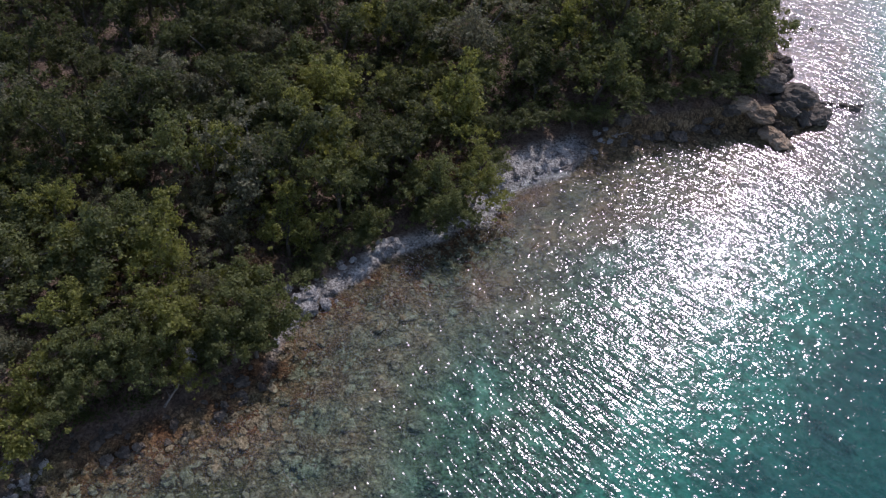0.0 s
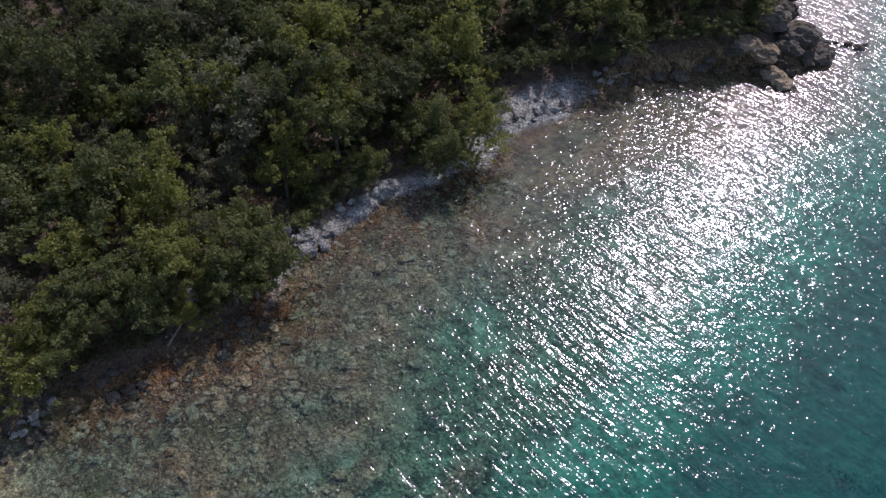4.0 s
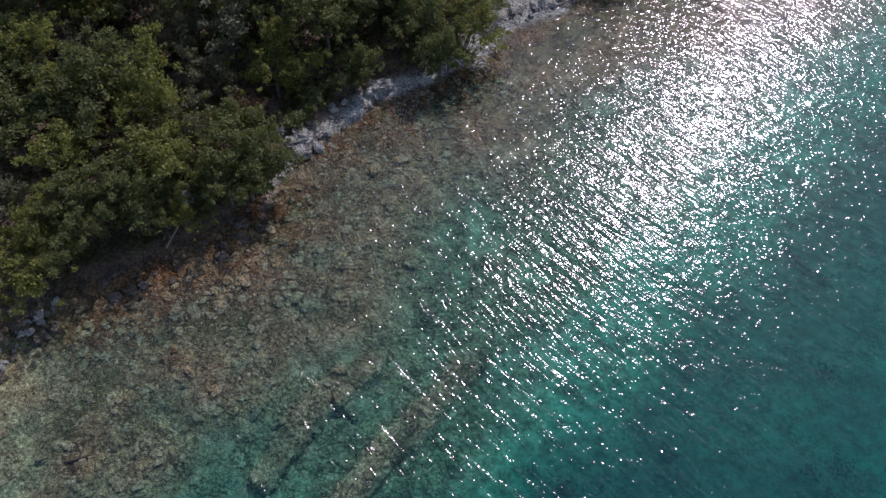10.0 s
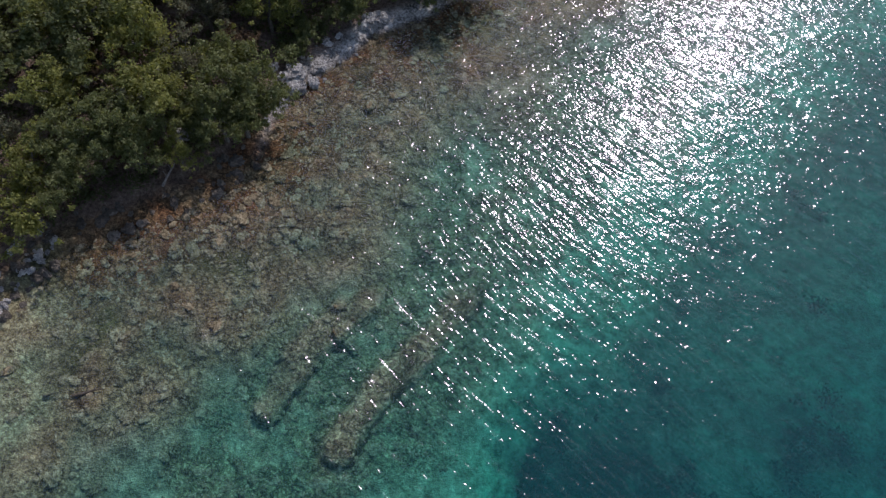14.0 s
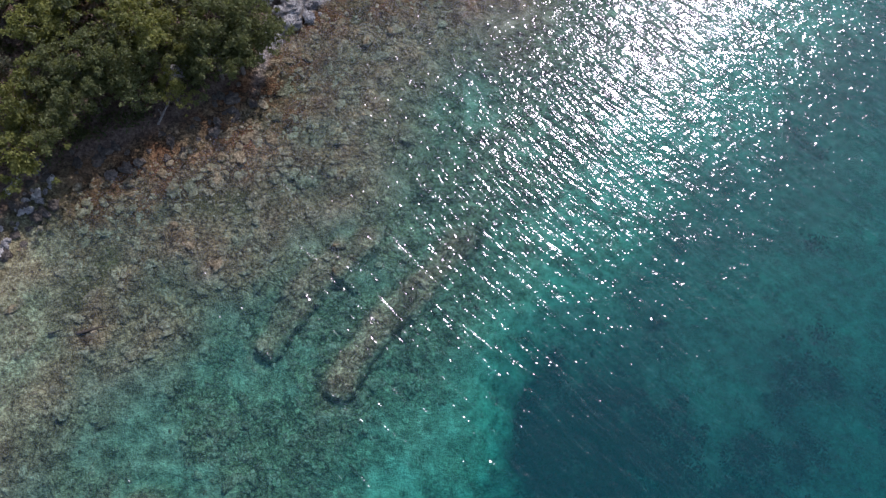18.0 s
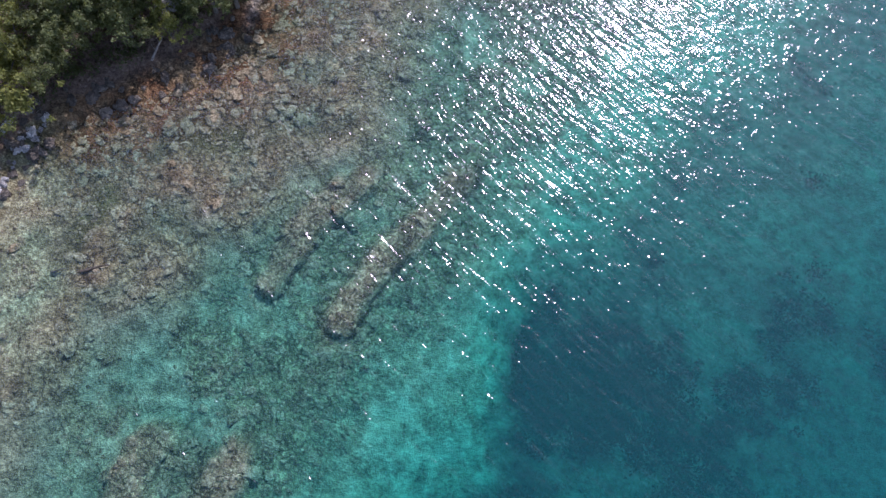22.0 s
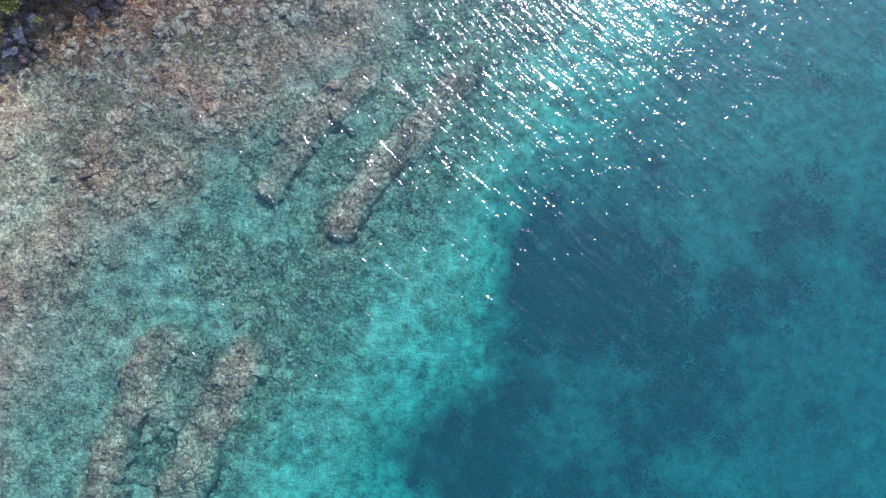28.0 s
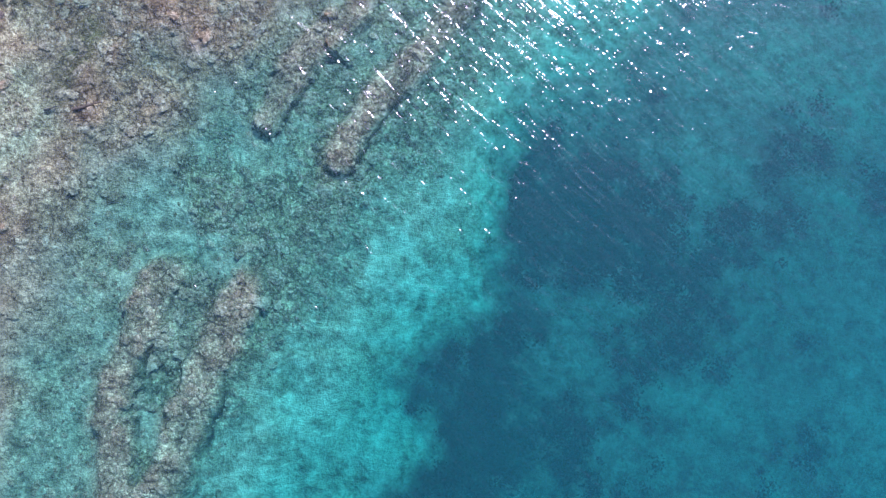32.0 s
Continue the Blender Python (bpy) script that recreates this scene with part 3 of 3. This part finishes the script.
EDGE_GREEN = [(-0.2, 48.7, 1.6), (-8.4, 46.6, 1.9), (-1.4, 50.2, 2.1), (-1.0, 48.2, 1.5), (-15.8, 33.4, 2.2), (-17.2, 32.8, 1.8), (-22.5, 31.6, 1.8), (-14.6, 35.6, 1.7), (-27.2, 27.9, 1.8), (-9.4, 51.4, 2.3), (-17.9, 38.2, 2.4), (-16.4, 34.4, 2.4), (-27.4, 43.8, 2.1),
              (-28.6, 39.2, 3.0), (-33.2, 38.0, 3.0), (-18.6, 32.4, 1.9), (-25.0, 30.6, 1.9), (-27.2, 29.2, 2.1), (-23.0, 30.2, 1.7),
              (18.4, 71.4, 3.6), (29.1, 72.8, 2.9), (33.4, 74.0, 2.8), (24.0, 72.0, 3.0), (15.0, 67.8, 2.6), 
              (32.6, 70.4, 2.2), (-4.0, 50.6, 2.3)]
EDGE_OLIVE = [(-18.5, 49.0, 2.9), (-23.7, 47.8, 1.6), (-19.8, 43.3, 2.1), (1.7, 72.3, 3.4), (-36.0, 33.5, 2.4), (-32.5, 30.0, 2.2), (-24.8, 31.0, 1.6)]
EDGE_LOW = [(6.3, 63.2, 2.3), (9.2, 63.6, 1.8), (12.4, 64.2, 1.8), (-8.3, 45.3, 1.6), (-11.8, 43.2, 1.6), (-12.9, 41.6, 1.2), (-3.4, 49.4, 1.7), (3.4, 57.4, 1.6), (15.4, 65.0, 1.6), (18.2, 65.6, 2.0), (21.8, 67.2, 2.1), (25.6, 68.2, 2.2), (29.2, 68.6, 2.1)]
EDGE_DRY = [(-23.4, 30.2, 1.0), (-25.1, 36.8, 1.6), (-16.0, 47.2, 1.1), (-16.8, 41.0, 1.3)]


def near_one(x, y, others, gap):
    o = np.array(others)
    return bool((np.abs(o[:, 0] - x) + np.abs(o[:, 1] - y) < 1.4 * gap).any() and ((o[:, 0] - x) ** 2 + (o[:, 1] - y) ** 2 < gap * gap).any())


def plant():
    rng = np.random.default_rng(5)
    for kind, rows in (("bright", EDGE_BRIGHT), ("green", EDGE_GREEN), ("olive", EDGE_OLIVE), ("dry", EDGE_DRY)):
        for x, y, r in rows:
            place_tree(rng, kind, x, y, r / WIDE[kind] * 1.28)
    for x, y, r in EDGE_LOW:
        place_tree(rng, "green", x, y, r / 2.6 * 1.2, 0.55)
    xs, ys = rng.uniform(-62, 45, 9000), rng.uniform(14, 104, 9000)
    inland = plan(xs, ys)[2]
    ok = (inland > 4.5) & (xs < 0.62 * ys + 8) & (xs > -0.6 * ys - 16)
    for x, y in zip(xs[ok], ys[ok]):
        gap = 2.75 if y < 62 else 3.4
        if near_one(x, y, PLACED, gap):
            continue
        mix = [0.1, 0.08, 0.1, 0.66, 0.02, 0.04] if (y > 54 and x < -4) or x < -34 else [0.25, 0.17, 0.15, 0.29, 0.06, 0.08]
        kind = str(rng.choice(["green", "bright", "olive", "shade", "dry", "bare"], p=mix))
        place_tree(rng, kind, x, y, rng.uniform(0.65, 1.5))
        if len(PLACED) >= 318:
            break


plant()


def far_wood():
    """The wood beyond, joined: crowns on the slope that nobody could count."""
    rng = np.random.default_rng(8)
    blobs, at = [], list(PLACED)
    xs, ys = rng.uniform(-95, 45, 5000), rng.uniform(12, 135, 5000)
    zs, _, inland = plan(xs, ys)
    for x, y, z, d in zip(xs, ys, zs, inland):
        if d < 4 or near_one(x, y, at, 3.3):
            continue
        at.append((x, y))
        for _ in range(16):
            o = rng.normal(size=3) * np.array([1.1, 1.1, 0.9])
            blobs.append(((x + o[0], y + o[1], z + 3.6 + o[2]), rng.uniform(0.25, 0.8)))
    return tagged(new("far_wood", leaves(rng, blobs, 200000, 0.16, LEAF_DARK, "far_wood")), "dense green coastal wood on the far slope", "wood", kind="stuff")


def undergrowth():
    """Low leaves and seedlings that cover the soil under the trees."""
    rng = np.random.default_rng(9)
    x, y = rng.uniform(-60, 44, 5200), rng.uniform(16, 92, 5200)
    z, _, inland = plan(x, y)
    ok = (inland > np.where((x > 2.5) & (x < 14.5) & (y > 48), 5.0, 2.6)) & (x > -0.6 * y - 14)
    blobs = [((a, b, c + 0.25), s) for a, b, c, s in zip(x[ok], y[ok], z[ok], rng.uniform(0.3, 0.8, ok.sum()))]
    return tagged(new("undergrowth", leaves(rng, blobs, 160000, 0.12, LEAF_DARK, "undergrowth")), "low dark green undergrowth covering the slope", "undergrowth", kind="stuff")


far_wood()
undergrowth()


# ---- rocks ----
def rock_mesh(seed, material, detail=3, flat=0.7, name="boulder", rugged=1.0, chop=7):
    bm = bmesh.new()
    bmesh.ops.create_icosphere(bm, subdivisions=detail, radius=1.0)
    off = Vector((seed * 3.7, seed * 1.9, seed * 7.3))
    rng = random.Random(seed)
    cuts = [(Vector((rng.gauss(0, 1), rng.gauss(0, 1), rng.gauss(0, 1))).normalized(), rng.uniform(0.9 - 0.05 * chop, 0.85)) for _ in range(chop)]
    for v in bm.verts:
        p = v.co.copy()
        for nrm, lim in cuts:
            over = p.dot(nrm) - lim
            if over > 0:
                p -= nrm * over * 0.85
        p *= 1 + 0.28 * noise.noise(v.co * 1.4 + off) + rugged * (0.14 * noise.noise(v.co * 3.6 + off) + 0.07 * noise.noise(v.co * 8.0 + off))
        v.co = Vector((p.x, p.y, p.z * flat))
    me = bpy.data.meshes.new(name)
    bm.to_mesh(me)
    bm.free()
    me.materials.append(material)
    return me


def boulders(stretch, count, out_lo, out_hi, size_lo, size_hi, material, label, group, seed):
    """Boulders strewn along the shore between two of its points, so far seaward."""
    rng = np.random.default_rng(seed)
    meshes = [rock_mesh(seed * 10 + k, material, rugged=3.2, chop=9) for k in range(5)]
    line = SHORE[stretch[0]:stretch[1] + 1]
    legs = np.hypot(*np.diff(line, axis=0).T)
    for _ in range(count):
        s = rng.random() * legs.sum()
        k = 0
        while k < len(legs) - 1 and s > legs[k]:
            s -= legs[k]
            k += 1
        u = (line[k + 1] - line[k]) / legs[k]
        p = line[k] + u * s + np.array([u[1], -u[0]]) * rng.uniform(out_lo, out_hi)
        size = size_lo + (size_hi - size_lo) * rng.random() ** 2
        ob = tagged(new("boulder", meshes[int(rng.integers(5))]), label, "rock", group)
        ob.matrix_basis = pose(p[0], p[1], height(*p) + size * 0.15, rng.uniform(-20, 20), rng.uniform(-20, 20), rng.uniform(0, 360))
        ob.scale = (size * rng.uniform(0.8, 1.3), size * rng.uniform(0.7, 1.1), size * rng.uniform(0.7, 1.1))


boulders((6, 8), 60, -3.4, -0.5, 0.15, 0.55, WHITE_ROCK, "pale grey angular limestone boulder on the shore", "boulders by the pale flat", 1)
boulders((6, 9), 44, -2.6, 0.35, 0.2, 0.7, DARK_ROCK, "dark weathered limestone boulder on the shore", "boulders by the pale flat", 2)
boulders((9, 12), 30, -2.2, 0.6, 0.2, 0.7, DARK_ROCK, "dark weathered rock in the shade of the trees", "dark rocks along the shore", 7)
boulders((13, 16), 46, -2.4, 0.7, 0.1, 0.5, WHITE_ROCK, "white limestone rock at the edge of the water", "white rocks along the shore", 3)
boulders((18, 21), 44, -2.2, 0.8, 0.1, 0.5, WHITE_ROCK, "white limestone rock at the edge of the water", "white rocks along the shore", 4)
boulders((21, 24), 26, -1.8, 0.3, 0.4, 1.2, DARK_ROCK, "dark brown rock at the foot of the shaded cliff", "rocks under the cliff", 5)


def outcrop(x, y, wide, count, seed):
    """A heap of white limestone blocks that stands clear of the trees."""
    rng = random.Random(seed)
    meshes = [rock_mesh(seed * 9 + k, WHITE_ROCK, 3, 0.85, rugged=2.0) for k in range(4)]
    for _ in range(count):
        q, far = rng.uniform(0, 6.28), wide * rng.random() ** 0.7
        size = rng.uniform(0.25, 0.6)
        px, py = x + math.cos(q) * far, y + math.sin(q) * far
        ob = tagged(new("boulder", meshes[rng.randrange(4)]), "white sunlit limestone block in a heap by the water", "rock", "white blocks of the outcrops")
        ob.matrix_basis = pose(px, py, height(px, py) + size * 0.3 + 0.5 * max(0, 1 - far / wide), rng.uniform(-25, 25), rng.uniform(-25, 25), rng.uniform(0, 360))
        ob.scale = (size * rng.uniform(0.8, 1.3), size, size * rng.uniform(0.8, 1.2))


outcrop(-12.4, 39.2, 1.3, 26, 91)
outcrop(-6.2, 45.8, 0.9, 16, 92)
outcrop(-20.4, 33.0, 0.7, 8, 93)


def point_rock(rows, material, label, seed):
    """Single rocks of the point: place and half width."""
    rng = random.Random(seed)
    meshes = [rock_mesh(seed * 7 + k, material, 4, 0.75, rugged=1.4) for k in range(4)]
    for x, y, r in rows:
        ob = tagged(new("rock", meshes[rng.randrange(4)]), label, "rock", "rocks of the point")
        ob.matrix_basis = pose(x, y, max(height(x, y), -0.12) + r * 0.22, rng.uniform(-12, 12), rng.uniform(-12, 12), rng.uniform(0, 360))
        ob.scale = (r * rng.uniform(0.9, 1.2), r * rng.uniform(0.75, 1.0), r * rng.uniform(0.65, 0.9))


point_rock([(37.6, 69.4, 2.5), (40.3, 67.8, 1.7), (39.6, 70.2, 1.6), (37.2, 74.6, 2.2), (34.6, 70.2, 2.2), (36.0, 67.4, 1.6), (38.9, 73.0, 0.8),
            (41.6, 68.6, 1.1), (35.6, 72.6, 2.0), (38.4, 67.0, 1.2), (40.6, 81.6, 0.8), (41.3, 80.6, 0.7), (39.6, 77.4, 1.2), (40.6, 85.0, 1.1)],
           DARK_ROCK, "big dark weathered rock at the tip of the point", 61)
point_rock([(42.4, 71.0, 0.45), (43.3, 71.0, 0.4), (44.6, 70.7, 0.65), (45.6, 69.9, 0.65), (43.9, 70.2, 0.35), (46.6, 70.6, 0.4)],
           DARK_ROCK, "small dark rock standing in the sea off the point", 62)
point_rock([(33.0, 66.2, 1.9), (34.2, 64.2, 1.5), (34.9, 63.0, 1.1), (31.4, 66.6, 1.4), (35.6, 62.2, 0.6)],
           BROWN_ROCK, "reddish brown rock slab sloping into the sea", 63)


def driftwood(x, y, turn, length, thick, seed, wood=None, look_of="bleached driftwood log lying on the shore"):
    """A bleached, bent log with stubs of its branches."""
    rng = random.Random(seed)
    log = tagged(new("driftwood"), look_of, "driftwood", "driftwood on the shore")
    bm = bmesh.new()
    tube(bm, [(-length / 2, 0, 0), (-length / 6, rng.uniform(-0.1, 0.1), 0.05), (length / 5, rng.uniform(-0.15, 0.15), 0.08), (length / 2, 0, 0.02)],
         [thick, thick * 0.9, thick * 0.7, thick * 0.35], 8)
    part("trunk", bm, wood or DEADWOOD, log)
    for k in range(3):
        s = rng.uniform(-0.3, 0.4) * length
        bm = bmesh.new()
        tube(bm, [(s, 0, 0.04), (s + 0.25, rng.choice((-1, 1)) * length * 0.12, 0.25 + 0.1 * k)], [thick * 0.4, thick * 0.15], 5)
        part("branch", bm, wood or DEADWOOD, log)
    log.matrix_basis = pose(x, y, max(height(x, y), -0.3) + thick, 0, 0, turn)


for k, (dx, dy, turn, length) in enumerate([(12.3, 59.2, 60, 2.8), (12.0, 58.9, 66, 2.4), (11.7, 58.6, 52, 2.0), (12.6, 59.6, 70, 2.6), (11.2, 58.4, 30, 1.8), (17.6, 63.4, 20, 2.2)]):
    driftwood(dx, dy, turn, length, 0.09, 70 + k)
driftwood(-23.6, 12.8, 14, 2.0, 0.1, 80, WETWOOD, "dark waterlogged log lying in the shallows")
driftwood(-26.1, 12.7, 14, 1.0, 0.08, 82, WETWOOD, "short dark waterlogged log lying in the shallows")
driftwood(-21.2, 29.8, 75, 2.6, 0.1, 81)


def stones(name, label, count, region, lo, hi, seed, material):
    """Loose stones of the reef flat, joined."""
    rng = np.random.default_rng(seed)
    shapes = []
    for k in range(6):
        me = rock_mesh(seed * 20 + k, material, 1 if lo < 0.15 else 2, 0.5, rugged=3.0, chop=9)
        v = np.empty(len(me.vertices) * 3)
        me.vertices.foreach_get("co", v)
        shapes.append((v.reshape(-1, 3), np.array([p.vertices[:] for p in me.polygons])))
        bpy.data.meshes.remove(me)
    x, y = rng.uniform(region[0], region[1], count), rng.uniform(region[2], region[3], count)
    z, cover, inland = plan(x, y)
    ok = (inland < -0.2) & (cover["weed"] < 0.3) & (rng.random(count) > cover["sand"] * 1.3 + cover["pale"] * 0.6)
    verts, faces, base = [], [], 0
    for px, py, pz in zip(x[ok], y[ok], z[ok]):
        v, fc = shapes[int(rng.integers(6))]
        q = rng.uniform(0, 6.28)
        s = (lo + (hi - lo) * rng.random() ** 2.5)
        c, n = math.cos(q) * s, math.sin(q) * s
        long = rng.uniform(0.7, 1.6)
        vx, vy = v[:, 0] * long, v[:, 1]
        verts.append(np.stack([px + vx * c - vy * n, py + vx * n + vy * c, pz + v[:, 2] * s * 0.8 + s * 0.1], 1))
        faces.append(fc + base)
        base += len(v)
    me = bpy.data.meshes.new(name)
    me.from_pydata(np.concatenate(verts), [], np.concatenate(faces).tolist())
    me.materials.append(material)
    return tagged(new(name, me), label, "rubble", kind="stuff")


stones("coral_rubble", "brown and grey coral rubble strewn over the reef flat", 34000, (-36, 22, -18, 52), 0.06, 0.19, 41, RUBBLE)
stones("reef_ledges", "broken brown ledges and plates of the dead reef", 2800, (-30, 14, -16, 48), 0.18, 0.42, 43, RUBBLE_ROCK)


def reef_slabs():
    """The larger slabs and heads of dead coral, one by one."""
    rng = np.random.default_rng(44)
    meshes = [rock_mesh(440 + k, RUBBLE_ROCK, 3, 0.4, rugged=3.4, chop=9) for k in range(6)]
    made = 0
    while made < 300:
        x, y = rng.uniform(-27, 8), rng.uniform(-13, 40)
        z, cover, inland = plan(x, y)
        if inland[0] > -1 or cover["sand"][0] > 0.25 or cover["pale"][0] > 0.4:
            continue
        s = 0.2 + 0.36 * rng.random() ** 2
        ob = tagged(new("coral_rock", meshes[int(rng.integers(6))]), "brown slab of dead coral lying on the reef flat", "coral", "coral rocks of the reef flat")
        ob.matrix_basis = pose(x, y, float(z[0]) + s * 0.2, rng.uniform(-14, 14), rng.uniform(-14, 14), rng.uniform(0, 360))
        ob.scale = (s * rng.uniform(0.9, 1.7), s * rng.uniform(0.6, 1.0), s * 0.7)
        made += 1


reef_slabs()


def seagrass():
    """Tufts of blades on the deep meadow."""
    rng = np.random.default_rng(47)
    n = 16000
    x, y = rng.uniform(-4, 44, n), rng.uniform(-16, 36, n)
    z, cover, _ = plan(x, y)
    ok = (0.35 * blur_noise(x, y, 5, 21) + 0.25 * blur_noise(x, y, 1.7, 22) + 3 * (cover["weed"] - 0.9) > rng.uniform(-0.5, 0.9, n))
    blobs = [((a, b, c + 0.1), r) for a, b, c, r in zip(x[ok], y[ok], z[ok], rng.uniform(0.2, 0.8, ok.sum()))]
    return tagged(new("seagrass", leaves(rng, blobs, 50000, 0.12, WEED, "seagrass")), "dark seagrass meadow on the deeper seabed", "seagrass", kind="stuff")


seagrass()
